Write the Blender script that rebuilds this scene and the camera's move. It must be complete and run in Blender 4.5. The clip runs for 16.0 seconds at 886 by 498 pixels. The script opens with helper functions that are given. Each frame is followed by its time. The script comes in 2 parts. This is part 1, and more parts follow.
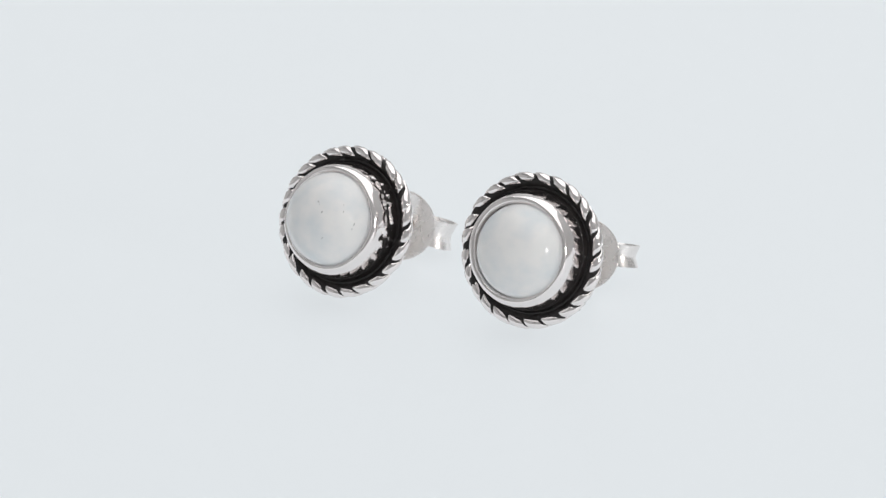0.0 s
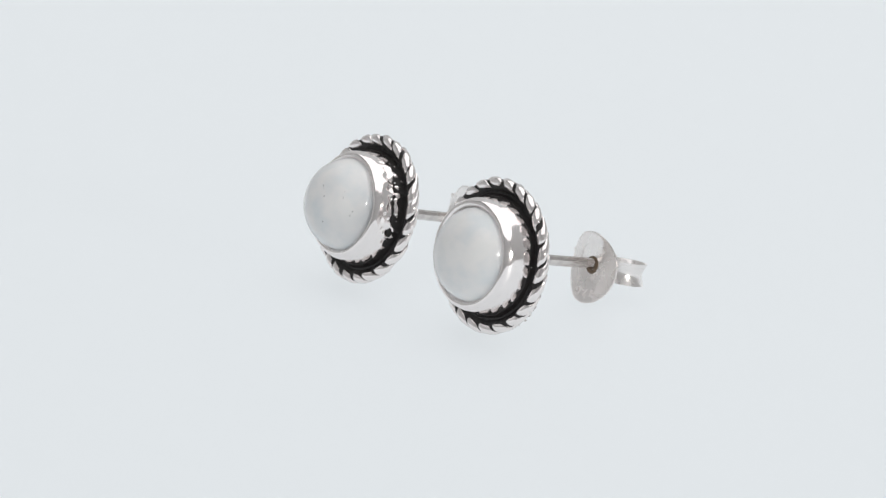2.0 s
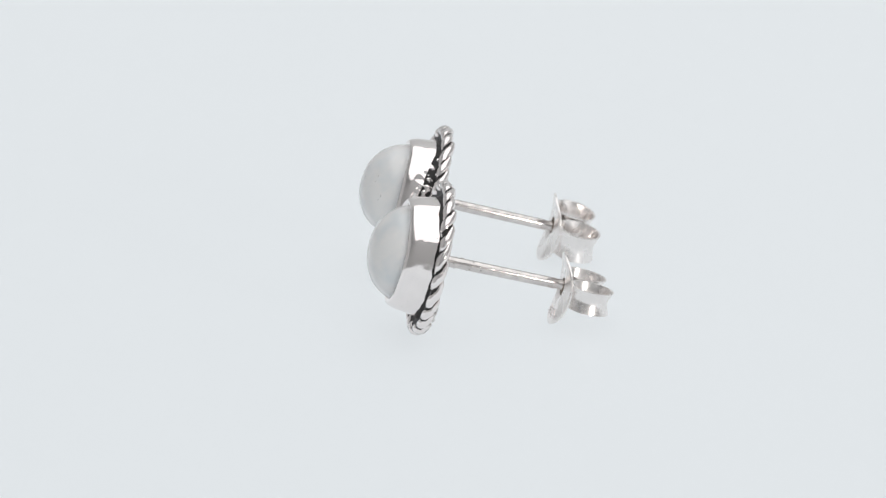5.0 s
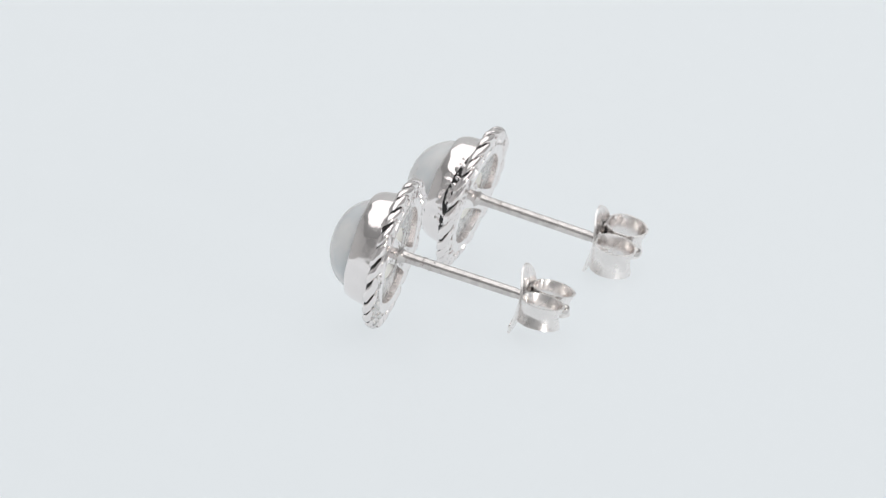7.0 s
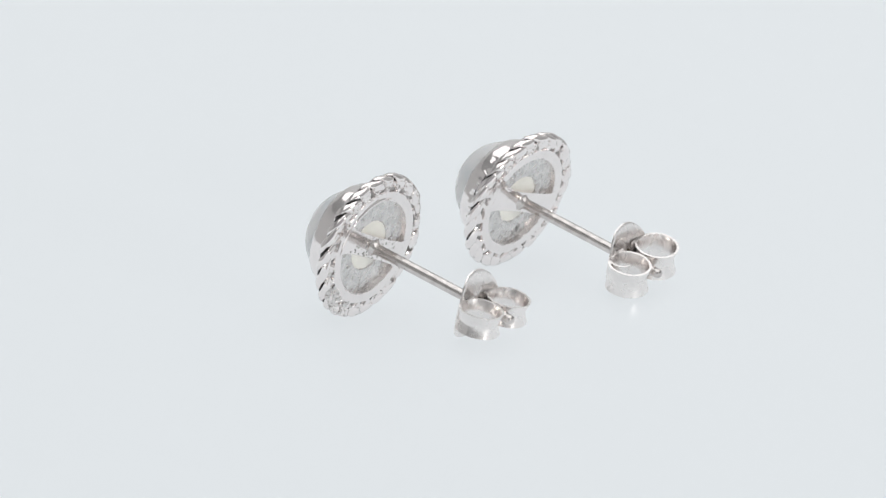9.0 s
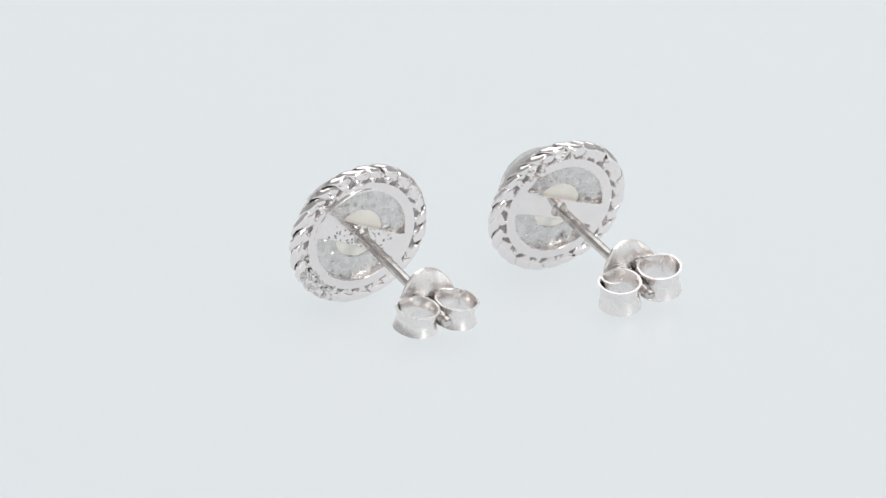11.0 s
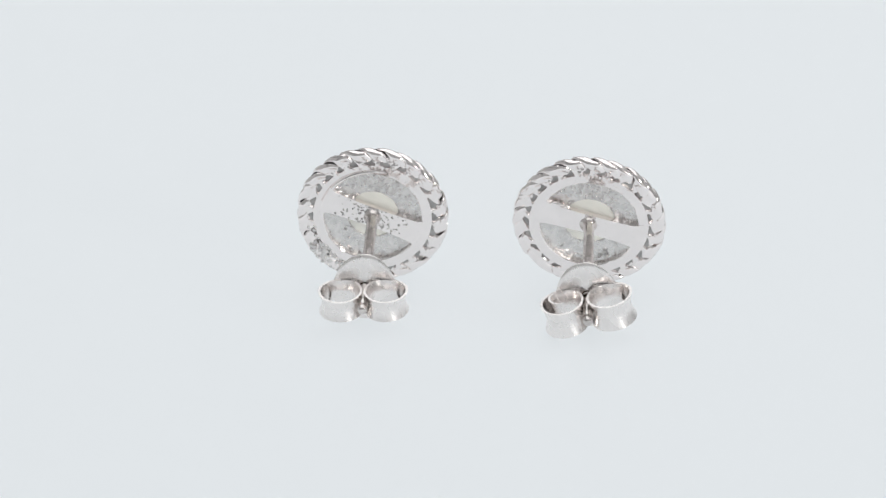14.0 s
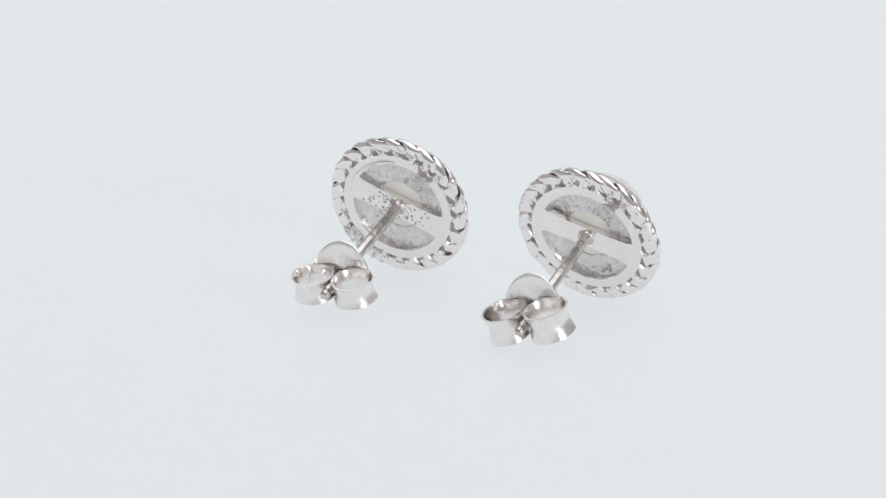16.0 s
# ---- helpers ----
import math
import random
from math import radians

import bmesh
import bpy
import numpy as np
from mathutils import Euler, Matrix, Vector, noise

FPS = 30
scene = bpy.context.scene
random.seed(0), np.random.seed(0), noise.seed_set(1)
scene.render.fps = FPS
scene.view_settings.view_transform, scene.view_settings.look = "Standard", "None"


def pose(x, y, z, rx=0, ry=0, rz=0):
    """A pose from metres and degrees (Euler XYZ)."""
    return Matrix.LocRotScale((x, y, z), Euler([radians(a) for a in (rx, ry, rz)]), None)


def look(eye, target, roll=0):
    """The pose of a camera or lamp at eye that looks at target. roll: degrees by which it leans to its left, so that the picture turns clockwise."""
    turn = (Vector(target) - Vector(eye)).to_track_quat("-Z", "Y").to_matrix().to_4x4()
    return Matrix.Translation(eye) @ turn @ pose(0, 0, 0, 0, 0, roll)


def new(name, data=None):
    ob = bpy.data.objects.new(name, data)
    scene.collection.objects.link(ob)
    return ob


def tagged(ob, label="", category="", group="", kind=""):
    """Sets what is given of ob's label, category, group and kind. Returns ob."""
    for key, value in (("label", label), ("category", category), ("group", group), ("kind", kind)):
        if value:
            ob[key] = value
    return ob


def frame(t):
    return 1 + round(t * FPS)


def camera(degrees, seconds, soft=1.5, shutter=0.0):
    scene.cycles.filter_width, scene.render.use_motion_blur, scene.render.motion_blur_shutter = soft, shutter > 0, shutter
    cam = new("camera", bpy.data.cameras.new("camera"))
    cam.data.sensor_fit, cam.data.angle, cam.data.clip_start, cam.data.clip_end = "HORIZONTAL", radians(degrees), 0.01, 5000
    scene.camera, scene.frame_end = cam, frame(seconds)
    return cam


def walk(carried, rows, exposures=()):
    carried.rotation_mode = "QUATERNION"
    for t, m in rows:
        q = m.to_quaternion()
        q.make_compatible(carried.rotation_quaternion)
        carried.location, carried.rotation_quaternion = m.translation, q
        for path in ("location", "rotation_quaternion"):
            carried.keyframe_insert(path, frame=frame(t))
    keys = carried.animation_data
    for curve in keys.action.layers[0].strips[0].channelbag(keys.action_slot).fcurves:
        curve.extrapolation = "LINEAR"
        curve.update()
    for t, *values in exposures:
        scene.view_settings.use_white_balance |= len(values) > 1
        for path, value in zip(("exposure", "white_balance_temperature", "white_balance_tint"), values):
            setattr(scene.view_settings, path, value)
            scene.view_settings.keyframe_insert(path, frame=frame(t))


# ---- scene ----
MM = 0.001
TAU = 2 * math.pi

# ---- camera: fixed, a long macro lens looking down on the turntable ----
ELEVATION, ROLL, LENS = 0.2902, 0.0204, 12.0
FOCAL = 784 / math.tan(radians(LENS / 2))
REACH = FOCAL / 24.5 * MM
AXIS_HEIGHT = 5.35 * MM


def camera_pose():
    right = Vector((1, 0, 0))
    up = Vector((0, math.sin(ELEVATION), math.cos(ELEVATION)))
    ahead = Vector((0, math.cos(ELEVATION), -math.sin(ELEVATION)))
    eye = -REACH * ahead - right * (REACH * 41.30 / FOCAL) + up * (REACH * -36.19 / FOCAL)
    c, s = math.cos(ROLL), math.sin(ROLL)
    x, y, z = c * right - s * up, s * right + c * up, -ahead
    m = Matrix((x, y, z)).transposed().to_4x4()
    m.translation = eye + Vector((0, 0, AXIS_HEIGHT))
    return m


cam = camera(LENS, 16.0, soft=1.28)
cam.data.dof.use_dof, cam.data.dof.focus_distance, cam.data.dof.aperture_fstop = True, 0.300, 90.0
walk(cam, [(0.0, camera_pose()), (16.0, camera_pose())])

# ---- turning of the table and first pose of each earring ----
SPIN = -0.1943
EARRINGS = {
    "far": dict(at=(-8.728, 2.425, -0.046), yaw=-0.5354, tilt=0.3421, post=(-0.0622, 0.0575), length=9.56, roll=9.0, dome=3.2, stone=3.46, off=0.0, lobes=25, phase=0.0, wing=1.0, drop=-0.17, lift=0.12, span=0.96, bar=18.0),
    "near": dict(at=(4.596, -6.254, 0.079), yaw=-0.4886, tilt=0.2550, post=(-0.0091, -0.0110), length=9.45, roll=0.0, dome=2.76, stone=3.40, off=0.20, lobes=24, phase=0.0, wing=0.80, drop=-0.06, lift=-0.10, span=0.92, bar=23.0),
}


def rest_pose(e):
    yaw, tilt = e["yaw"], e["tilt"]
    front = Vector((math.sin(yaw) * math.cos(tilt), -math.cos(yaw) * math.cos(tilt), math.sin(tilt)))
    side = Vector((math.cos(yaw), math.sin(yaw), 0))
    up = side.cross(-front)
    m = Matrix((side, -front, up)).transposed().to_4x4()
    m.translation = Vector(e["at"]) * MM + Vector((0, 0, AXIS_HEIGHT))
    return m


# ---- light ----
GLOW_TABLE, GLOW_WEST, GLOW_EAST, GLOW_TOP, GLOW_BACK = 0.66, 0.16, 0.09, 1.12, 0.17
world = bpy.data.worlds.new("studio_air")
scene.world = world
world.use_nodes = True
world.node_tree.nodes["Background"].inputs["Color"].default_value = (0.5, 0.5, 0.5, 1)
world.node_tree.nodes["Background"].inputs["Strength"].default_value = 0.25

spot = bpy.data.lights.new("lamp_light", "AREA")
spot.shape, spot.size, spot.energy, spot.color = "SQUARE", 0.05, 0.5, (1, 0.97, 0.93)
lamp_at = Vector((0.312, -0.375, 0.118))
lamp = new("lamp_light", spot)
lamp.matrix_world = look(lamp_at, (0, 0, 0.006))


# ---- materials ----
def material(name, base, rough, metal=0.0, noise_scale=900.0, vary=0.06, bump=0.0, bump_scale=1500.0, rough_vary=0.0, glow=0.0, glow_color=None):
    m = bpy.data.materials.new(name)
    m.use_nodes = True
    t = m.node_tree
    b = t.nodes["Principled BSDF"]
    b.inputs["Metallic"].default_value = metal
    b.inputs["Roughness"].default_value = rough
    co = t.nodes.new("ShaderNodeTexCoord")
    n = t.nodes.new("ShaderNodeTexNoise")
    n.inputs["Scale"].default_value = noise_scale
    n.inputs["Detail"].default_value = 5
    t.links.new(co.outputs["Object"], n.inputs["Vector"])
    ramp = t.nodes.new("ShaderNodeValToRGB")
    ramp.color_ramp.elements[0].position, ramp.color_ramp.elements[1].position = 0.3, 0.7
    ramp.color_ramp.elements[0].color = tuple(c * (1 - vary) for c in base) + (1,)
    ramp.color_ramp.elements[1].color = tuple(min(1, c * (1 + vary)) for c in base) + (1,)
    t.links.new(n.outputs["Fac"], ramp.inputs["Fac"])
    t.links.new(ramp.outputs["Color"], b.inputs["Base Color"])
    if rough_vary:
        r = t.nodes.new("ShaderNodeMapRange")
        r.inputs["To Min"].default_value, r.inputs["To Max"].default_value = max(0.02, rough - rough_vary), rough + rough_vary
        t.links.new(n.outputs["Fac"], r.inputs["Value"])
        t.links.new(r.outputs["Result"], b.inputs["Roughness"])
    if bump:
        n2 = t.nodes.new("ShaderNodeTexNoise")
        n2.inputs["Scale"].default_value = bump_scale
        n2.inputs["Detail"].default_value = 4
        t.links.new(co.outputs["Object"], n2.inputs["Vector"])
        u = t.nodes.new("ShaderNodeBump")
        u.inputs["Strength"].default_value = 1.0
        u.inputs["Distance"].default_value = bump
        t.links.new(n2.outputs["Fac"], u.inputs["Height"])
        t.links.new(u.outputs["Normal"], b.inputs["Normal"])
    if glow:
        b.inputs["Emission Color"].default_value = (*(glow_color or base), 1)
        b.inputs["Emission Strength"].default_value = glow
    return m


SILVER = material("polished_silver", (0.91, 0.865, 0.853), 0.12, 1.0, 700, 0.02, 0.000012, 900, 0.04)
SILVER_CAST = material("rough_cast_silver", (0.72, 0.70, 0.688), 0.27, 1.0, 1300, 0.14, 0.00008, 3000, 0.10)
SILVER_WIRE = material("drawn_silver_wire", (0.66, 0.625, 0.605), 0.18, 1.0, 1400, 0.14, 0.00004, 1900, 0.08)
SILVER_SHEET = material("satin_silver_sheet", (0.90, 0.865, 0.848), 0.27, 1.0, 900, 0.04, 0.000006, 1200, 0.06)
TARNISH = material("tarnished_silver", (0.58, 0.56, 0.55), 0.30, 1.0, 1600, 0.22, 0.00006, 2000, 0.1)
# Grey darkened to carry the crevice shade between the strands.
ROPE_BED = material("crevice_shade_silver", (0.38, 0.37, 0.362), 0.34, 1.0, 1500, 0.3, 0.00008, 1700, 0.1)
SOLDER_GRAIN = material("grainy_dark_solder", (0.45, 0.43, 0.415), 0.32, 1.0, 1800, 0.35, 0.00006, 2000, 0.12)
RESIDUE = material("brown_residue", (0.16, 0.11, 0.07), 0.5, 0.3, 2500, 0.4, 0.00005, 3000, 0.1)
OXIDE = material("oxidised_silver", (0.009, 0.0065, 0.006), 0.48, 0.0, 1800, 0.5, 0.00010, 1900, 0.12)
# Platter white is mostly emission over a dark base, which washes out contact shadows.
ACRYLIC = material("self_glowing_acrylic", (0.115, 0.12, 0.125), 0.5, 0.0, 60, 0.01, glow=GLOW_TABLE, glow_color=(0.920, 0.968, 0.998))
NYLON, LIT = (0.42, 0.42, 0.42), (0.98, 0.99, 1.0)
# Unseen walls of one grey; each side's glow is added to shape reflections.
SURROUND = material("faint_glow_surround", NYLON, 0.8, 0.0, 300, 0.02, glow=0.06, glow_color=LIT)
SURROUND_WEST = material("west_glow_surround", NYLON, 0.8, 0.0, 300, 0.02, glow=GLOW_WEST, glow_color=LIT)
SURROUND_EAST = material("east_glow_surround", NYLON, 0.8, 0.0, 300, 0.02, glow=GLOW_EAST, glow_color=LIT)
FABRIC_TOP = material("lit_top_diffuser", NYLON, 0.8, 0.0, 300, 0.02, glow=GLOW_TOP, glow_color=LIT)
LAMP_BLACK = material("black_lamp_plastic", (0.02, 0.02, 0.021), 0.45, 0.0, 400, 0.15)
# Sweep stays out of view; its added glow brightens stones and silver.
BACKDROP_GLOW = material("glowing_backdrop", (0.5, 0.5, 0.5), 0.6, 0.0, 100, 0.01, glow=GLOW_BACK, glow_color=(0.95, 0.99, 1.0))


def moonstone():
    m = bpy.data.materials.new("moonstone")
    m.use_nodes = True
    t = m.node_tree
    b = t.nodes["Principled BSDF"]
    b.inputs["Roughness"].default_value = 0.10
    b.inputs["IOR"].default_value = 1.52
    b.inputs["Subsurface Weight"].default_value = 1.0
    b.inputs["Subsurface Radius"].default_value = (1.0, 1.0, 1.0)
    b.inputs["Subsurface Scale"].default_value = 0.0011
    co = t.nodes.new("ShaderNodeTexCoord")
    info = t.nodes.new("ShaderNodeObjectInfo")
    shift = t.nodes.new("ShaderNodeVectorMath")
    shift.operation = "ADD"
    t.links.new(co.outputs["Object"], shift.inputs[0])
    t.links.new(info.outputs["Random"], shift.inputs[1])
    cloud = t.nodes.new("ShaderNodeTexNoise")
    cloud.inputs["Scale"].default_value, cloud.inputs["Detail"].default_value = 420, 5
    t.links.new(shift.outputs["Vector"], cloud.inputs["Vector"])
    ramp = t.nodes.new("ShaderNodeValToRGB")
    ramp.color_ramp.elements[0].position, ramp.color_ramp.elements[1].position = 0.36, 0.60
    ramp.color_ramp.elements[0].color = (0.80, 0.825, 0.84, 1)
    ramp.color_ramp.elements[1].color = (0.935, 0.912, 0.90, 1)
    t.links.new(cloud.outputs["Fac"], ramp.inputs["Fac"])
    t.links.new(ramp.outputs["Color"], b.inputs["Base Color"])
    through_light = t.nodes.new("ShaderNodeBsdfTranslucent")
    through_light.inputs["Color"].default_value = (0.99, 0.975, 0.97, 1)
    mix = t.nodes.new("ShaderNodeMixShader")
    mix.inputs["Fac"].default_value = 0.12
    t.links.new(b.outputs["BSDF"], mix.inputs[1])
    t.links.new(through_light.outputs["BSDF"], mix.inputs[2])
    t.links.new(mix.outputs["Shader"], t.nodes["Material Output"].inputs["Surface"])
    return m


STONE = moonstone()
# Pale cream carries the light that would come through the stone.
LIGHTENED_BASE = material("lightened_stone_base", (0.95, 0.93, 0.86), 0.35, 0.0, 900, 0.04)
SPECK = material("dark_inclusion", (0.48, 0.47, 0.46), 0.5, 0.0, 3000, 0.3)


# ---- mesh helpers ----
def smooth(bm, angle=38):
    for f in bm.faces:
        f.smooth = True
    for e in bm.edges:
        if len(e.link_faces) == 2 and e.calc_face_angle(0) > radians(angle):
            e.smooth = False


def mesh_of(name, bm, mat, angle=38):
    bmesh.ops.remove_doubles(bm, verts=bm.verts, dist=1e-7)
    bmesh.ops.recalc_face_normals(bm, faces=bm.faces)
    smooth(bm, angle)
    me = bpy.data.meshes.new(name)
    bm.to_mesh(me)
    bm.free()
    me.materials.append(mat)
    return me


def part(name, bm, mat, parent, label="", angle=38):
    ob = new(name, mesh_of(name, bm, mat, angle))
    ob.parent = parent
    if label:
        tagged(ob, label)
    return ob


def lathe(profile, segs=96, closed=True, wobble=None):
    """A ring or solid turned round the axis that points to the front; profile: (radius, forward) in millimetres."""
    bm = bmesh.new()
    rings = []
    for k in range(segs):
        a = TAU * k / segs
        row = []
        for j, (r, w) in enumerate(profile):
            dr, dw = wobble(a, j) if wobble else (0, 0)
            rr = max(0.0, r + (dr if r > 0 else 0))
            row.append(bm.verts.new((rr * math.cos(a) * MM, -(w + dw) * MM, rr * math.sin(a) * MM)))
        rings.append(row)
    count = len(profile)
    for k in range(segs):
        p, q = rings[k], rings[(k + 1) % segs]
        for j in range(count if closed else count - 1):
            i = (j + 1) % count
            bm.faces.new((p[j], p[i], q[i], q[j]))
    bmesh.ops.remove_doubles(bm, verts=bm.verts, dist=1e-7)
    bmesh.ops.dissolve_degenerate(bm, edges=bm.edges, dist=1e-8)
    return bm


def tube(points, radii, segs=20):
    """A round bar along points, in metres, with a radius at each."""
    bm = bmesh.new()
    rings = []
    axis = (Vector(points[-1]) - Vector(points[0])).normalized()
    side = axis.orthogonal().normalized()
    other = axis.cross(side)
    for p, r in zip(points, radii):
        rings.append([bm.verts.new(Vector(p) + (side * math.cos(TAU * k / segs) + other * math.sin(TAU * k / segs)) * r) for k in range(segs)])
    for a, b in zip(rings, rings[1:]):
        for k in range(segs):
            bm.faces.new((a[k], a[(k + 1) % segs], b[(k + 1) % segs], b[k]))
    bm.faces.new(rings[0][::-1])
    bm.faces.new(rings[-1])
    return bm


def box(size, at=(0, 0, 0), bevel=0.0):
    bm = bmesh.new()
    bmesh.ops.create_cube(bm, size=1)
    bmesh.ops.scale(bm, vec=size, verts=bm.verts)
    if bevel:
        bmesh.ops.bevel(bm, geom=bm.edges[:], offset=bevel, segments=3, affect="EDGES")
    bmesh.ops.translate(bm, vec=at, verts=bm.verts)
    return bm


# ---- the place: softbox and unseen plain walls with added glow ----
def structure(name, bm, mat, label):
    return tagged(new(name, mesh_of(name, bm, mat)), label, kind="structure")


def build_place():
    bm = bmesh.new()
    line = [(-0.6, -0.012), (0.40, -0.012)]
    line += [(0.40 + 0.2 * math.sin(a), 0.188 - 0.2 * math.cos(a)) for a in [radians(d) for d in range(6, 91, 6)]]
    line += [(0.60, 0.62)]
    rows = []
    for off in (0.0, 0.004):
        rows.append([[bm.verts.new((x, y + off * (z > 0.05), z - off * (z <= 0.05))) for y, z in line] for x in (-0.6, 0.6)])
    for left, right in rows:
        for k in range(len(line) - 1):
            bm.faces.new((left[k], right[k], right[k + 1], left[k + 1]))
    for k in range(len(line) - 1):
        for s in (0, 1):
            bm.faces.new((rows[0][s][k], rows[0][s][k + 1], rows[1][s][k + 1], rows[1][s][k]))
    for k in (0, -1):
        bm.faces.new((rows[0][0][k], rows[0][1][k], rows[1][1][k], rows[1][0][k]))
    structure("backdrop", bm, BACKDROP_GLOW, "unseen seamless white sweep with an added glow of its own")
    structure("surround_wall_west", box((0.006, 1.2, 0.64), (-0.604, 0, 0.303)), SURROUND_WEST, "unseen plain grey-white side wall with an added faint glow")
    structure("surround_wall_east", box((0.006, 1.2, 0.64), (0.604, 0, 0.303)), SURROUND_EAST, "unseen plain grey-white side wall with an added faint glow")
    structure("surround_wall_front", box((1.2, 0.006, 0.64), (0, -0.604, 0.303)), SURROUND, "unseen plain grey-white front wall with an added faint glow")
    structure("surround_ceiling", box((1.2, 1.2, 0.006), (0, 0, 0.627)), SURROUND, "unseen plain grey-white ceiling with an added faint glow")
    structure("softbox", box((0.86, 1.1, 0.02), (0.15, 0, 0.60), 0.004), FABRIC_TOP, "glowing white softbox diffuser under the ceiling")


def stand(parent, at, top):
    """A slim column on a round foot that stands on the sweep."""
    foot = lathe([(0.0, 0.0), (42.0, 0.0), (45.0, 2.0), (44.0, 6.0), (12.0, 9.0), (0.0, 9.0)], 48, closed=False)
    bmesh.ops.rotate(foot, matrix=Matrix.Rotation(radians(-90), 3, "X"), verts=foot.verts)
    bmesh.ops.translate(foot, vec=(at[0], at[1], -0.012), verts=foot.verts)
    part("foot", foot, LAMP_BLACK, parent)
    part("column", tube([(at[0], at[1], -0.006), (at[0], at[1], top)], [0.007, 0.006], 20), LAMP_BLACK, parent)


def build_lamp():
    """The small lamp whose light falls on the earrings from the front."""
    head = tagged(new("studio_lamp"), "small black studio lamp with a square light on a stand", "lamp")
    housing = part("housing", box((0.08, 0.08, 0.03), (0, 0, 0.0175), 0.006), LAMP_BLACK, head)
    housing.matrix_local = look(lamp_at, (0, 0, 0.006))
    back = lamp_at + (lamp_at - Vector((0, 0, 0.006))).normalized() * 0.02
    stand(head, back, back.z)


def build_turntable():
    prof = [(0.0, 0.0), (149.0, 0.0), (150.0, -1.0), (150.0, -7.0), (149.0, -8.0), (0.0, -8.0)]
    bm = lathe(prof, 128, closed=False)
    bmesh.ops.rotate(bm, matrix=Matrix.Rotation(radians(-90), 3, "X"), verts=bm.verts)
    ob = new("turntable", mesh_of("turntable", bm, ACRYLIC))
    return tagged(ob, "round acrylic turntable platter, its white given off by the surface itself", "turntable")


# ---- the earrings ----
ROPE_R = 5.13


def lobe_mesh(kind):
    """One strand turn of the rope edge, lying over the ring at angle zero; each kind is a little uneven."""
    bm = bmesh.new()
    steps, segs = 22, 10
    rings = []
    for i in range(steps):
        s = i / (steps - 1)
        alpha = -0.22 + 0.50 * s
        d = 0.265
        fat = 0.36 + 0.45 * min(1.0, s / 0.27) ** 0.8 - 0.13 * min(1.0, max(0.0, (s - 0.32) / 0.10)) + 0.27 * min(1.0, max(0.0, (s - 0.60) / 0.10))
        if s < 0.72:
            phi = radians(178 - 275 * s / 0.72)
            rad, fwd = ROPE_R + d * math.cos(phi), d * math.sin(phi)
        else:
            f = (s - 0.72) / 0.28
            phi = radians(-97)
            rad, fwd = ROPE_R - 0.03 - 0.42 * f, -d + 0.07 * f
            fat *= 1 - 0.40 * f ** 1.6
        centre = Vector((rad * math.cos(alpha), -fwd, rad * math.sin(alpha)))
        outward = Vector((math.cos(phi) * math.cos(alpha), -math.sin(phi), math.cos(phi) * math.sin(alpha)))
        along = Vector((-math.sin(alpha), 0, math.cos(alpha)))
        # the strand leans: its width lies across its own path
        path = (outward.cross(along)).normalized()
        lean = radians(38)
        wide = (along * math.cos(lean) + path * math.sin(lean)).normalized()
        ring = []
        for k in range(segs):
            a = TAU * k / segs
            ring.append(bm.verts.new((centre + wide * ((0.50 + 0.08 * min(1.0, max(0.0, (s - 0.6) / 0.12))) * fat * math.cos(a)) + outward * (0.235 * (0.35 + 0.65 * fat) * math.sin(a))) * MM))
        rings.append(ring)
    for a, b in zip(rings, rings[1:]):
        for k in range(segs):
            bm.faces.new((a[k], a[(k + 1) % segs], b[(k + 1) % segs], b[k]))
    bm.faces.new(rings[0])
    bm.faces.new(rings[-1])
    for v in bm.verts:
        p = v.co / MM
        v.co += Vector((noise.noise(p * 2.6 + Vector((kind * 7.3, 0, 0))), noise.noise(p * 2.6 + Vector((0, kind * 5.1, 3))), noise.noise(p * 2.6 + Vector((0, 2, kind * 9.7))))) * 0.03 * MM
    return mesh_of("strand", bm, SILVER, 60)


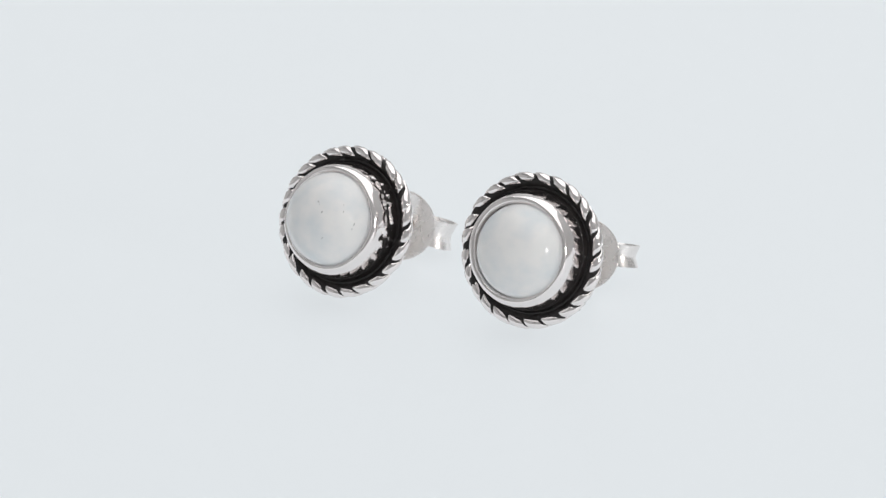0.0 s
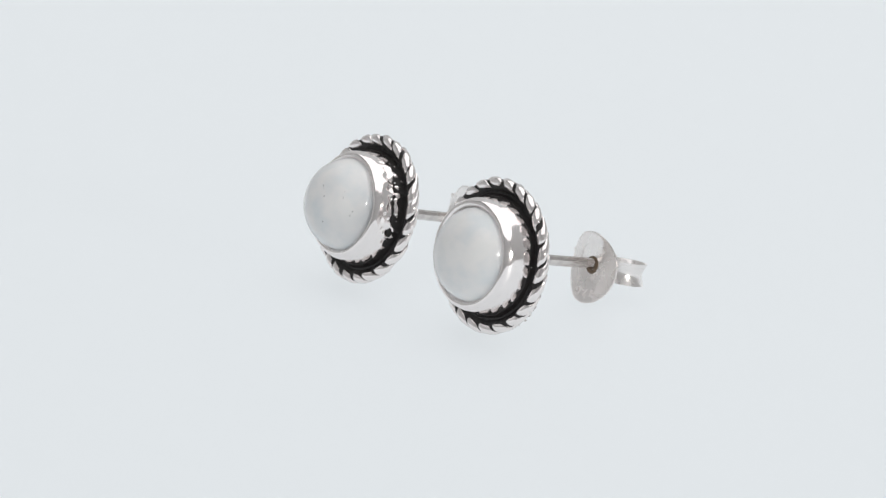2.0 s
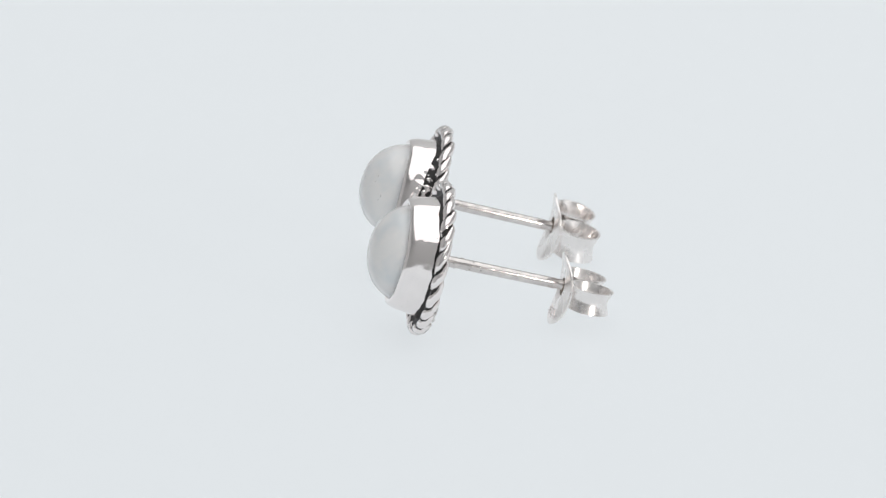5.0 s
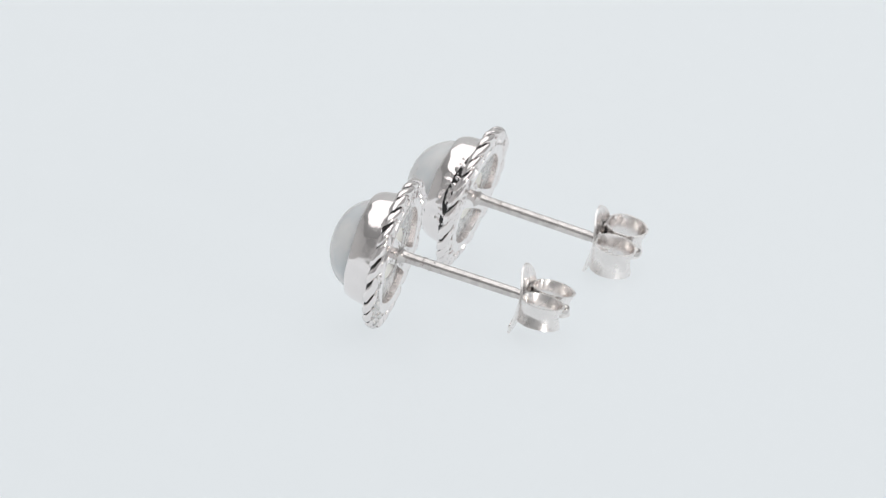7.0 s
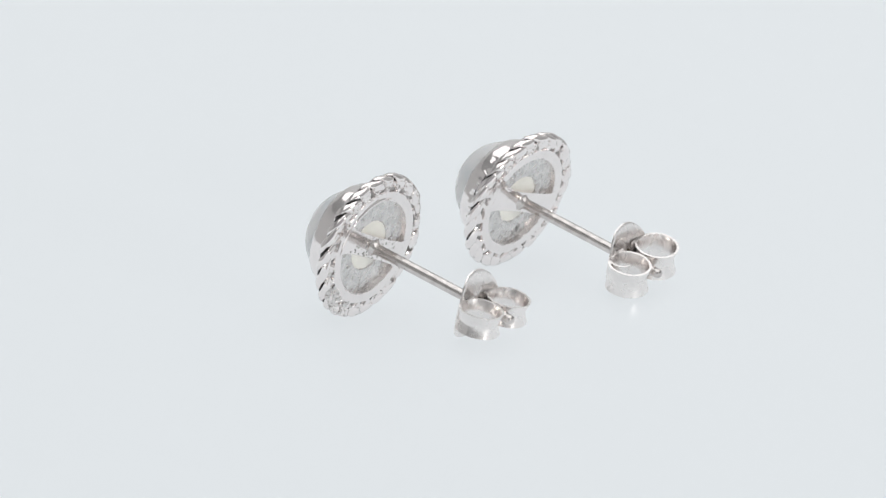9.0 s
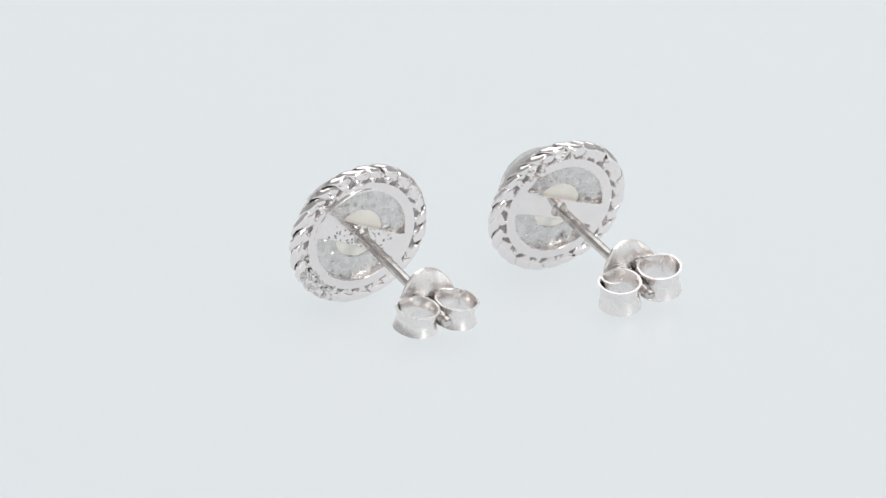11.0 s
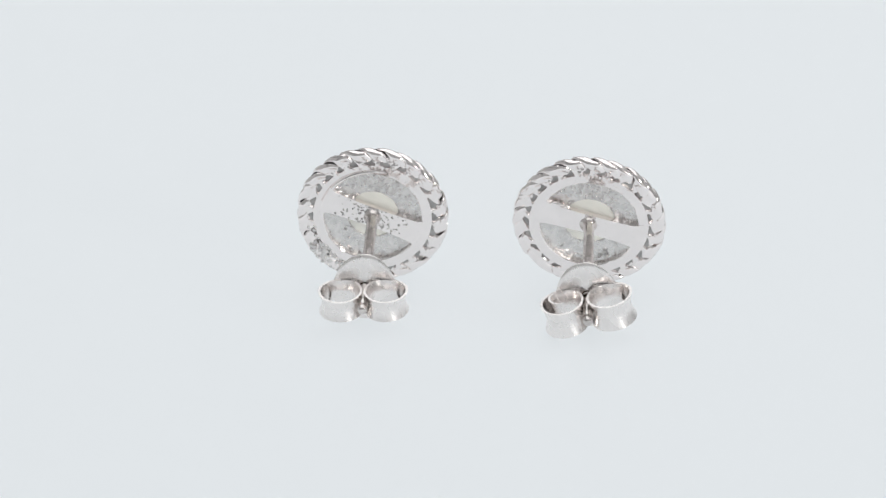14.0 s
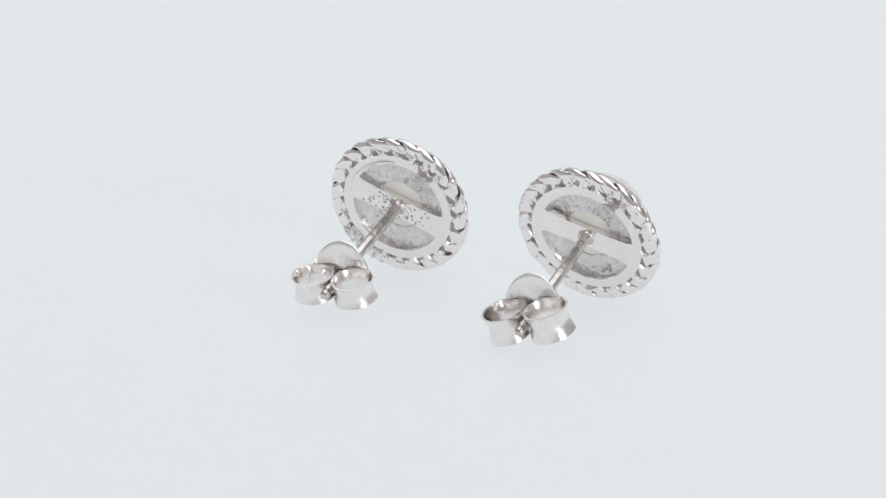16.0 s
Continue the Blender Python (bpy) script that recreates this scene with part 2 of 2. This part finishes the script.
def scroll_bm(sign, squash=1.0, coil=0.0, tall=1.0, drop=-0.13, span=1.0):
    """One curled wing of the clutch: a strip with flared edges rolled into a scroll."""
    cy = 1.62
    path = [(0.55, 0.16), (1.0, 0.15), (1.4, 0.15)]
    for k in range(0, 76):
        a = -76 + 362 * k / 75
        r = 1.45 if a < 120 else 1.45 - 0.178 * min(1, (a - 120) / 140)
        path.append((1.72 * span + r * math.cos(radians(a)) * squash * span, cy + r * math.sin(radians(a))))
    # the end turns in on itself with a tighter curl
    tight = 0.62
    x0, y0 = path[-1]
    for k in range(1, int(coil / 8) + 1):
        a = radians(286 + 8 * k)
        path.append((x0 + tight * (math.cos(a) - math.cos(radians(286))), y0 + tight * (math.sin(a) - math.sin(radians(286)))))
    bm = bmesh.new()
    zs = [-1 + 2 * j / 10 for j in range(11)]
    thick = 0.17
    outer, inner = [], []
    for i, (x, y) in enumerate(path):
        a, b = path[max(0, i - 1)], path[min(len(path) - 1, i + 1)]
        tx, ty = b[0] - a[0], b[1] - a[1]
        ln = math.hypot(tx, ty)
        nx, ny = ty / ln, -tx / ln
        ease = min(1.0, max(0.0, (i - 3) / 12))
        ro, ri = [], []
        thin = thick * min(1.0, 0.06 + (len(path) - 1 - i) / 10)
        for z in zs:
            flare = (0.08 * z * z + 0.19 * math.sqrt(z * z + 0.004)) * ease
            h = tall * z + drop
            for off, row in ((0.0, ro), (-thin, ri)):
                row.append(bm.verts.new(((x + nx * (flare + off)) * sign * MM, (y + ny * (flare + off)) * MM, h * MM)))
        outer.append(ro)
        inner.append(ri)
    for rows in (outer, inner):
        for a, b in zip(rows, rows[1:]):
            for j in range(10):
                bm.faces.new((a[j], b[j], b[j + 1], a[j + 1]))
    for j in (0, 10):
        for i in range(len(path) - 1):
            bm.faces.new((outer[i][j], outer[i + 1][j], inner[i + 1][j], inner[i][j]))
    for i in (0, -1):
        for j in range(10):
            bm.faces.new((outer[i][j], outer[i][j + 1], inner[i][j + 1], inner[i][j]))
    return bm


def plate_depth(x, z):
    """How far back the front of the clutch plate lies: dished at the hole, top and bottom curling forward, sides folded back."""
    rr = math.hypot(x, z * 0.85)
    dish = 0.30 * math.exp(-((rr / 0.62) ** 2))
    curl = -(0.42 if z > 0 else 0.2) * (z / 2.4) ** 2
    fold = max(0.0, math.sqrt((abs(x) - 0.95) ** 2 + 0.01) + abs(x) - 0.95) * 0.11
    return -0.1 + dish + curl + fold


def clutch_plate_bm():
    """Oval sheet, dished round the hole, its sides leaning back into the scrolls."""
    bm = bmesh.new()
    segs, rows = 72, 16
    faces = []
    for off in (0.0, 0.2):
        grid = []
        for i in range(rows + 1):
            f = 0.22 + 0.78 * i / rows
            ring = []
            for k in range(segs):
                a = TAU * k / segs
                x, z = 2.32 * f * math.cos(a), 2.62 * f * math.sin(a) - 0.2 * f
                edge = 0.04 if i == rows else 0.0
                ring.append(bm.verts.new((x * MM, (plate_depth(x, z) + off + (edge if off == 0 else -edge)) * MM, z * MM)))
            grid.append(ring)
        for a, b in zip(grid, grid[1:]):
            for k in range(segs):
                bm.faces.new((a[k], a[(k + 1) % segs], b[(k + 1) % segs], b[k]))
        faces.append(grid)
    for i in (0, -1):
        for k in range(segs):
            bm.faces.new((faces[0][i][k], faces[0][i][(k + 1) % segs], faces[1][i][(k + 1) % segs], faces[1][i][k]))
    return bm


def back_ring_bm(seed, angles, messy):
    """Flat back of the setting: a ring that runs out into the strands, with a three-cornered hollow between each two of them."""
    radii = [3.74, 3.80, 3.86, 3.92, 3.98, 4.1, 4.25, 4.34] + [4.39 + 0.04 * k for k in range(16)]
    prof = [(3.62, -0.06), (3.62, -0.42), (3.67, -0.46)] + [(r, -0.46) for r in radii] + [(5.03, -0.40), (5.06, -0.25), (5.06, -0.06)]
    rnd = random.Random(seed + 40)
    order = sorted(angles)
    gaps = []
    for p, q in zip(order, order[1:] + [order[0] + TAU]):
        gaps.append(((p + q) / 2, (q - p), rnd.uniform(0.62, 0.98), rnd.uniform(-0.10, 0.30), rnd.uniform(0.7, 1.0)))

    def wob(a, j):
        v = Vector((math.cos(a) * 1.5, math.sin(a) * 1.5, seed))
        if j < 3:
            return (0.05 * noise.noise(v * 2), 0.02 * noise.noise(v))
        r = prof[j][0]
        dw = 0.03 * noise.noise(v * 3) + 0.02 * noise.noise(Vector((r * 3, a * 6, seed)))
        if j >= len(prof) - 2:
            return (0, 0)
        dw += 0.16 * max(0.0, (r - 4.5) / 0.5) ** 1.4
        seam = math.exp(-(math.atan2(math.sin(a - 0.95), math.cos(a - 0.95)) / 0.75) ** 4) if messy else 0.0
        dw += seam * 0.14 * math.exp(-((r - 3.88) / 0.075) ** 2)
        worn = (1.0 if messy else 0.5) * math.exp(-(math.atan2(math.sin(a - 1.5), math.cos(a - 1.5)) / 0.85) ** 4)
        for g, pitch, size, skew, deep in gaps:
            d = math.atan2(math.sin(a - g - skew * (r - 4.45)), math.cos(a - g - skew * (r - 4.45)))
            half = pitch * size * max(0.20, 0.52 - 0.40 * (r - 4.40) / 0.45)
            if r > 4.35 and abs(d) < half:
                k = min(1.0, (1 - abs(d) / half) * 2.2)
                dw += 0.34 * deep * k * k * (3 - 2 * k) * min(1.0, (r - 4.34) / 0.08)
        if worn and r > 4.2:
            dw += worn * min(1.0, (r - 4.2) / 0.2) * (0.13 * noise.noise(Vector((r * math.cos(a), r * math.sin(a), seed)) * 2.6) + 0.07 * noise.noise(Vector((r * math.cos(a), r * math.sin(a), seed + 8)) * 5.5))
        return (0, dw)

    return lathe(prof, 480, wobble=wob)


def bar_bm(angle):
    bm = bmesh.new()
    turn = radians(angle)
    n = 25
    layers = []
    for w in (-0.46, 0.0):
        lines = []
        for s in (-1, 1):
            line = []
            for k in range(n):
                x = -3.75 + 7.5 * k / (n - 1)
                z = s * (0.78 + 0.16 * (abs(x) / 3.7) ** 2 + 0.22 * max(0, (abs(x) - 3.0) / 0.7) ** 2)
                line.append(bm.verts.new(((x * math.cos(turn) - z * math.sin(turn)) * MM, -w * MM, (x * math.sin(turn) + z * math.cos(turn)) * MM)))
            lines.append(line)
        layers.append(lines)
    for a, b in layers:
        for k in range(n - 1):
            bm.faces.new((a[k], a[k + 1], b[k + 1], b[k]))
    for s in (0, 1):
        for k in range(n - 1):
            bm.faces.new((layers[0][s][k], layers[0][s][k + 1], layers[1][s][k + 1], layers[1][s][k]))
    for k in (0, -1):
        bm.faces.new((layers[0][0][k], layers[0][1][k], layers[1][1][k], layers[1][0][k]))
    bmesh.ops.bevel(bm, geom=[e for e in bm.edges if e.calc_face_angle(0) > 0.9], offset=0.06 * MM, segments=2, affect="EDGES")
    return bm


STRANDS = [lobe_mesh(k) for k in range(7)]


def build_earring(e, seed, rough_side, stamped, label):
    rnd = random.Random(seed)
    ring = new("earring")
    ring.empty_display_size = 0.005
    tagged(ring, label, "earring", "pair of stud earrings")

    # stone: a tall milky cabochon with a flat base
    dome = e["dome"]
    wide = e["stone"]
    prof = [(0.0, 0.25), (3.3, 0.26), (3.5, 0.5), (wide, 1.6)]
    for k in range(1, 22):
        a = math.pi / 2 * k / 22
        prof.append((wide * math.cos(a) ** 0.92, 1.75 + dome * math.sin(a)))
    prof.append((0.0, 1.75 + dome))
    stone = part("stone", lathe(prof, 96, closed=False), STONE, ring, "milky white moonstone cabochon with a faint blue sheen", 60)

    stone.matrix_local = Matrix.Translation((e["off"] * MM, 0, 0))
    part("stone_base", lathe([(0.0, 0.08), (2.3, 0.08), (2.38, 0.10), (2.4, 0.245), (0.0, 0.245)], 64, closed=False), LIGHTENED_BASE, stone, "pale cream disc under the stone, light through the stone put into its colour")

    # bezel: a hand-worked wall folded over the stone
    outline = [(4.34, 0.0)] + [(4.34 - 0.18 * (0.25 + 0.16 * k), 0.25 + 0.16 * k) for k in range(11)]
    lip = wide - 0.09
    outline += [(3.95, 1.98), (3.86, 2.22), (3.74, 2.38), (3.58, 2.43), (lip + 0.06, 2.36), (lip, 2.2), (lip + 0.01, 1.7), (3.6, 1.2), (3.6, 0.0)]

    def wob(a, j):
        v = Vector((math.cos(a) * 1.3, math.sin(a) * 1.3, seed * 5.0))
        d = 0.05 * noise.noise(v) + 0.006 * noise.noise(v * 4)
        w = 0.10 * noise.noise(v + Vector((9, 0, 0)))
        near = math.atan2(math.sin(a - 0.3), math.cos(a - 0.3)) / (0.75 if rough_side else 0.3)
        if 1 <= j <= 9:
            k = math.exp(-(near ** 4)) * (1.0 if rough_side else 0.10) * (1 - abs(j - 4) / 7)
            lump = noise.noise(Vector((a * 8.5, outline[j][1] * 2.0, seed))) + 0.6 * noise.noise(Vector((a * 17, outline[j][1] * 4.0, seed + 2)))
            d += k * 0.32 * lump
        if 12 <= j <= 16:
            d += 0.03 * noise.noise(v * 3 + Vector((0, 4, 0)))
        return (d if j < 18 else 0, w if 10 <= j <= 16 else 0)

    bezel = part("bezel", lathe(outline, 220, wobble=wob), SILVER, ring, "bright polished silver bezel", 60)
    bezel.matrix_local = stone.matrix_local.copy()

    # lumps of solder where the wall was joined
    spots = [(rnd.uniform(-0.75, 0.55), rnd.uniform(0.35, 1.45)) for _ in range(6)]
    bm = bmesh.new()
    for a, w in spots:
        a += 0.3
        if not rough_side:
            a, w = a * 0.5 + 0.2, 0.1 + 0.3 * w
        size = rnd.uniform(0.06, 0.15) * (1 if rough_side else 0.45) * MM
        m = Matrix.Translation(((4.32 - 0.18 * w) * math.cos(a) * MM, -w * MM, (4.32 - 0.18 * w) * math.sin(a) * MM)) @ Matrix.Diagonal((1, rnd.uniform(0.7, 1.5), rnd.uniform(0.7, 1.6), 1))
        bmesh.ops.create_icosphere(bm, subdivisions=2, radius=size, matrix=m)
    part("solder", bm, SILVER_CAST, bezel, "small bright beads of solder", 80)

    # blackened channel between the wall and the rope
    black = 0.58 if rough_side else 0.46
    chan = [(3.9, -0.08), (3.9, black), (4.365 - 0.18 * black, black), (4.32, 0.30), (4.36, 0.18), (4.40, 0.10), (4.42, 0.13), (4.5, 0.13), (4.56, 0.08), (4.7, 0.16), (5.02, 0.34), (5.27, 0.28), (5.41, 0.09), (5.40, -0.06), (5.32, -0.16), (5.0, -0.08)]

    def ripple(a, j):
        return ((0.09 if j in (12, 13) else 0.02) * noise.noise(Vector((a * 9, j if j < 12 else 12, seed))), 0.04 * noise.noise(Vector((a * 7, j * 2, seed + 3))))

    def blacken(a, j):
        dr, dw = ripple(a, j)
        if j in (1, 2):
            v = Vector((math.cos(a), math.sin(a), seed))
            rise = 0.22 * noise.noise(v * 2.1) + 0.07 * noise.noise(v * 6.0) + (0.42 * math.exp(-((math.atan2(math.sin(a - 0.2), math.cos(a - 0.2)) / 0.8) ** 4)) if rough_side else 0.0)
            dw, dr = dw + rise, dr - 0.18 * rise
        return dr, dw

    channel = part("channel", lathe(chan, 256, wobble=blacken), OXIDE, ring, "blackened oxidised silver channel", 60)

    # rope edge
    behind = []
    for k in range(e["lobes"]):
        ob = new("strand", STRANDS[rnd.randrange(7)])
        ob.parent = channel
        size = 1 + rnd.uniform(-0.12, 0.10)
        a = e["phase"] + TAU * (k + rnd.uniform(-0.12, 0.12)) / e["lobes"]
        behind.append((0.145 - a) % TAU)
        shift = Matrix.Translation((rnd.uniform(-0.03, 0.03) * MM, rnd.uniform(-0.04, 0.04) * MM, 0))
        hub = Matrix.Translation((ROPE_R * MM, 0, 0))
        ob.matrix_local = Matrix.Rotation(a, 4, "Y") @ shift @ hub @ Matrix.Rotation(rnd.uniform(-0.08, 0.08), 4, "X") @ Matrix.Diagonal((1, 1, size, 1)) @ hub.inverted()

    # back: ring, bar, hollow with a round window on the stone
    backing = part("back_ring", back_ring_bm(seed, behind, not rough_side), SILVER, ring, "flat polished silver back ring")
    part("rope_bed", lathe([(4.3, -0.10), (4.3, -0.26), (4.5, -0.27), (5.0, -0.22), (5.13, -0.13), (5.13, -0.05)], 108, wobble=ripple), ROPE_BED, backing, "dull grey silver between the strands, crevice shade put into its colour")
    part("inner_wall", lathe([(3.60, -0.40), (3.54, 0.08), (3.64, 0.08), (3.64, -0.40)], 128, wobble=lambda a, j: (0.03 * noise.noise(Vector((a * 5, j, seed))), 0)), SILVER_SHEET, backing, "satin silver wall of the open back")
    bar = part("crossbar", bar_bm(e["bar"]), SILVER, ring, "flat silver bar across the open back")
    if not rough_side:
        bm = bmesh.new()
        for _ in range(95):
            a, r = rnd.gauss(radians(-42), 0.22), rnd.uniform(4.2, 5.4)
            m = Matrix.Translation((r * math.cos(a) * MM, rnd.uniform(0.34, 0.5) * MM, r * math.sin(a) * MM)) @ Matrix.Rotation(rnd.uniform(0, 3), 4, "Y") @ Matrix.Diagonal((rnd.uniform(0.7, 1.9), 0.7, rnd.uniform(0.7, 1.3), 1))
            bmesh.ops.create_icosphere(bm, subdivisions=2, radius=rnd.uniform(0.07, 0.19) * MM, matrix=m)
        part("casting_scar", bm, SILVER_CAST, backing, "rough lumpy patch on the rim", 80)
        bm = bmesh.new()
        for _ in range(150):
            x, z = rnd.gauss(0.1, 1.15), rnd.uniform(-0.75, 0.75)
            if math.hypot(x, z) < 0.6 or abs(x) > 3:
                continue
            u = radians(e["bar"])
            m = Matrix.Translation(((x * math.cos(u) - z * math.sin(u)) * MM, 0.45 * MM, (x * math.sin(u) + z * math.cos(u)) * MM)) @ Matrix.Rotation(rnd.uniform(0, 3), 4, "Y") @ Matrix.Diagonal((rnd.uniform(0.6, 2.0), 0.5, rnd.uniform(0.6, 1.4), 1))
            bmesh.ops.create_icosphere(bm, subdivisions=2, radius=rnd.uniform(0.03, 0.09) * MM, matrix=m)
        part("solder", bm, SOLDER_GRAIN, bar, "grainy tarnished solder round the post", 80)
    steps = [3.58 - 0.11 * k for k in range(16)]
    cup = [(3.7, -0.3), (3.64, -0.1)] + [(r, -0.04 + 0.003 * k) for k, r in enumerate(steps)] + [(1.88, 0.06), (1.86, 0.2), (3.8, 0.3), (3.8, -0.3)]

    def rough(a, j):
        if not 2 <= j <= len(steps) + 1:
            return 0.05 * noise.noise(Vector((a * 6, j * 2.0, seed))), 0
        r = cup[j][0]
        v = Vector((r * math.cos(a), r * math.sin(a), seed * 3.0))
        pit = max(0.0, noise.noise(v * 3.4 + Vector((5, 0, 0))) - 0.3) * 0.22
        return 0, 0.055 * noise.noise(v * 1.8) + 0.030 * noise.noise(v * 5.0) + pit

    part("cup", lathe(cup, 256, wobble=rough), SILVER_CAST, ring, "rough cast silver hollow behind the stone")

    if rough_side:
        bm = bmesh.new()
        for _ in range(14):
            m = Matrix.Translation((rnd.uniform(-1.3, -0.6) * MM, rnd.uniform(-0.1, 0.1) * MM, rnd.uniform(-3.2, -2.5) * MM)) @ Matrix.Diagonal((1, 0.8, rnd.uniform(0.8, 2.0), 1))
            bmesh.ops.create_icosphere(bm, subdivisions=2, radius=rnd.uniform(0.06, 0.14) * MM, matrix=m)
        part("casting_lump", bm, TARNISH, backing, "dark casting lumps in the open back", 80)

    if rough_side:
        bm = bmesh.new()
        u = radians(e["bar"])
        for x, z, long in ((2.35, 0.86, 1.0), (2.75, 0.98, 0.8)):
            m = Matrix.Translation(((x * math.cos(u) - z * math.sin(u)) * MM, 0.38 * MM, (x * math.sin(u) + z * math.cos(u)) * MM)) @ Matrix.Rotation(-u, 4, "Y") @ Matrix.Diagonal((1.7 * long, 0.6, 0.62, 1))
            bmesh.ops.create_icosphere(bm, subdivisions=3, radius=0.30 * MM, matrix=m)
        part("solder_tab", bm, SILVER, bar, "smooth tongue of solder on the bar edge", 80)

    # post, soldered to the bar, its tip past the clutch
    px, pz = e["post"]
    d = Vector((px, 1, pz)).normalized()
    root = Vector((0, 0.28, 0))
    at = [0.0, 0.15, 0.28, 0.45, 0.7, 1.5, 1.9, 2.0, 2.15, e["length"] - 0.6, e["length"] - 0.4, e["length"] - 0.2, e["length"] + 2.7, e["length"] + 2.82, e["length"] + 2.9, e["length"] + 3.25, e["length"] + 3.4, e["length"] + 3.46]
    rad = [0.78, 0.68, 0.53, 0.44, 0.40, 0.395, 0.37, 0.395, 0.39, 0.39, 0.345, 0.39, 0.38, 0.32, 0.36, 0.35, 0.26, 0.1]
    part("post", tube([(root + d * a) * MM for a in at], [r * MM for r in rad], 28), SILVER_WIRE, ring, "straight silver ear post", 60)

    if not rough_side:
        bm = bmesh.new()
        for _ in range(46):
            along, a = rnd.uniform(0.5, 3.4), rnd.uniform(0, TAU)
            m = Matrix.Translation((root + d * along + Vector((math.cos(a), 0, math.sin(a))) * 0.39) * MM) @ Matrix.Diagonal((0.7, rnd.uniform(0.8, 2.6), 0.7, 1))
            bmesh.ops.create_icosphere(bm, subdivisions=2, radius=rnd.uniform(0.03, 0.075) * MM, matrix=m)
        part("solder_run", bm, SOLDER_GRAIN, ring, "grainy solder that ran along the post", 80)

    # clutch on the post
    plate = part("clutch", clutch_plate_bm(), SILVER_SHEET, ring, "silver butterfly clutch with two curled wings")
    turn = d.to_track_quat("Y", "Z").to_matrix().to_4x4()
    plate.matrix_local = Matrix.Translation((root + d * e["length"] + Vector((0, 0, e["lift"]))) * MM) @ turn @ Matrix.Rotation(radians(e["roll"]), 4, "Y")
    for sign in (-1, 1):
        part("scroll", scroll_bm(sign, 0.94 if (rough_side and sign > 0) else 1.0, 190.0 if (rough_side and sign > 0) else 56.0, e["wing"], e["drop"], e["span"]), SILVER_SHEET, plate)
    part("residue", lathe([(0.37, 0.02), (0.37, -0.16), (0.50, -0.19), (0.66, -0.10), (0.70, -0.02)], 40, wobble=lambda a, j: (0.06 * noise.noise(Vector((math.cos(a) * 2, math.sin(a) * 2, seed + j))), 0)), RESIDUE, plate, "brownish residue round the post hole", 60)
    if stamped:
        for k, ch in enumerate("925"):
            font = bpy.data.curves.new("hallmark", "FONT")
            font.body, font.size, font.extrude, font.align_x, font.align_y = ch, 0.92 * MM, 0.045 * MM, "CENTER", "CENTER"
            font.bevel_depth = 0.02 * MM
            tmp = bpy.data.objects.new("hallmark", font)
            scene.collection.objects.link(tmp)
            me = bpy.data.meshes.new_from_object(tmp.evaluated_get(bpy.context.evaluated_depsgraph_get()))
            bpy.data.objects.remove(tmp)
            me.materials.clear()
            me.materials.append(SILVER)
            ob = new("hallmark", me)
            ob.parent = plate
            a = radians(-90 + (1 - k) * 20)
            x, z = 1.95 * math.cos(a), 1.95 * math.sin(a) - 0.1
            ob.matrix_local = Matrix.Translation((x * MM, (plate_depth(x, z) - 0.01) * MM, z * MM)) @ Matrix.Rotation(-(a + math.pi / 2), 4, "Y") @ Matrix.Rotation(radians(180), 4, "Y") @ Matrix.Rotation(radians(98), 4, "X")

    # dark flecks in the stone
    flecks = [(0.36, 1.05, 0.06), (0.5, 0.85, 0.035), (0.79, 0.36, 0.06), (0.99, -1.45, 0.05), (2.1, 1.08, 0.04), (2.19, 0.6, 0.05), (2.85, -0.18, 0.06), (2.77, -0.49, 0.05)] if rough_side else []
    for x, z, s in flecks:
        r = math.hypot(x, z)
        c = min(1.0, r / wide) ** (1 / 0.92)
        w = 1.75 + dome * math.sqrt(1 - c * c) - 0.01
        bm = bmesh.new()
        bmesh.ops.create_icosphere(bm, subdivisions=2, radius=1.35 * s * MM, matrix=Matrix.Translation((x * MM, -w * MM, z * MM)) @ Matrix.Rotation(rnd.uniform(-1, 1), 4, "Y") @ Matrix.Diagonal((0.6, 0.3, 1.6, 1)))
        part("fleck", bm, SPECK, stone, "dark mineral fleck")
    ring.matrix_world = rest_pose(e)
    return ring


build_place()
build_lamp()
TABLE = build_turntable()
FAR = build_earring(EARRINGS["far"], 1, True, False, "silver stud earring with white moonstone, rough solder on the bezel")
NEAR = build_earring(EARRINGS["near"], 2, False, True, "silver stud earring with white moonstone and clean bezel, hallmarked clutch")


# the platter runs a little out of true: height in millimetres by time
BOB = [(0, 0.02), (2.5, 0.07), (3.5, 0.05), (6.3, -0.12), (9.0, -0.20), (11.5, -0.14), (13.5, 0.0), (16.0, 0.07)]


def bob(t):
    for (a, p), (b, q) in zip(BOB, BOB[1:]):
        if t <= b:
            f = (t - a) / (b - a)
            return (p + (q - p) * f * f * (3 - 2 * f)) * MM
    return BOB[-1][1] * MM


def motions():
    steps = [k * 0.25 for k in range(65)]
    turned = lambda t: Matrix.Translation((0, 0, bob(t))) @ Matrix.Rotation(SPIN * t, 4, "Z")
    for thing, first in ((TABLE, Matrix.Identity(4)), (FAR, rest_pose(EARRINGS["far"])), (NEAR, rest_pose(EARRINGS["near"]))):
        walk(thing, [(t, turned(t) @ first) for t in steps])


motions()
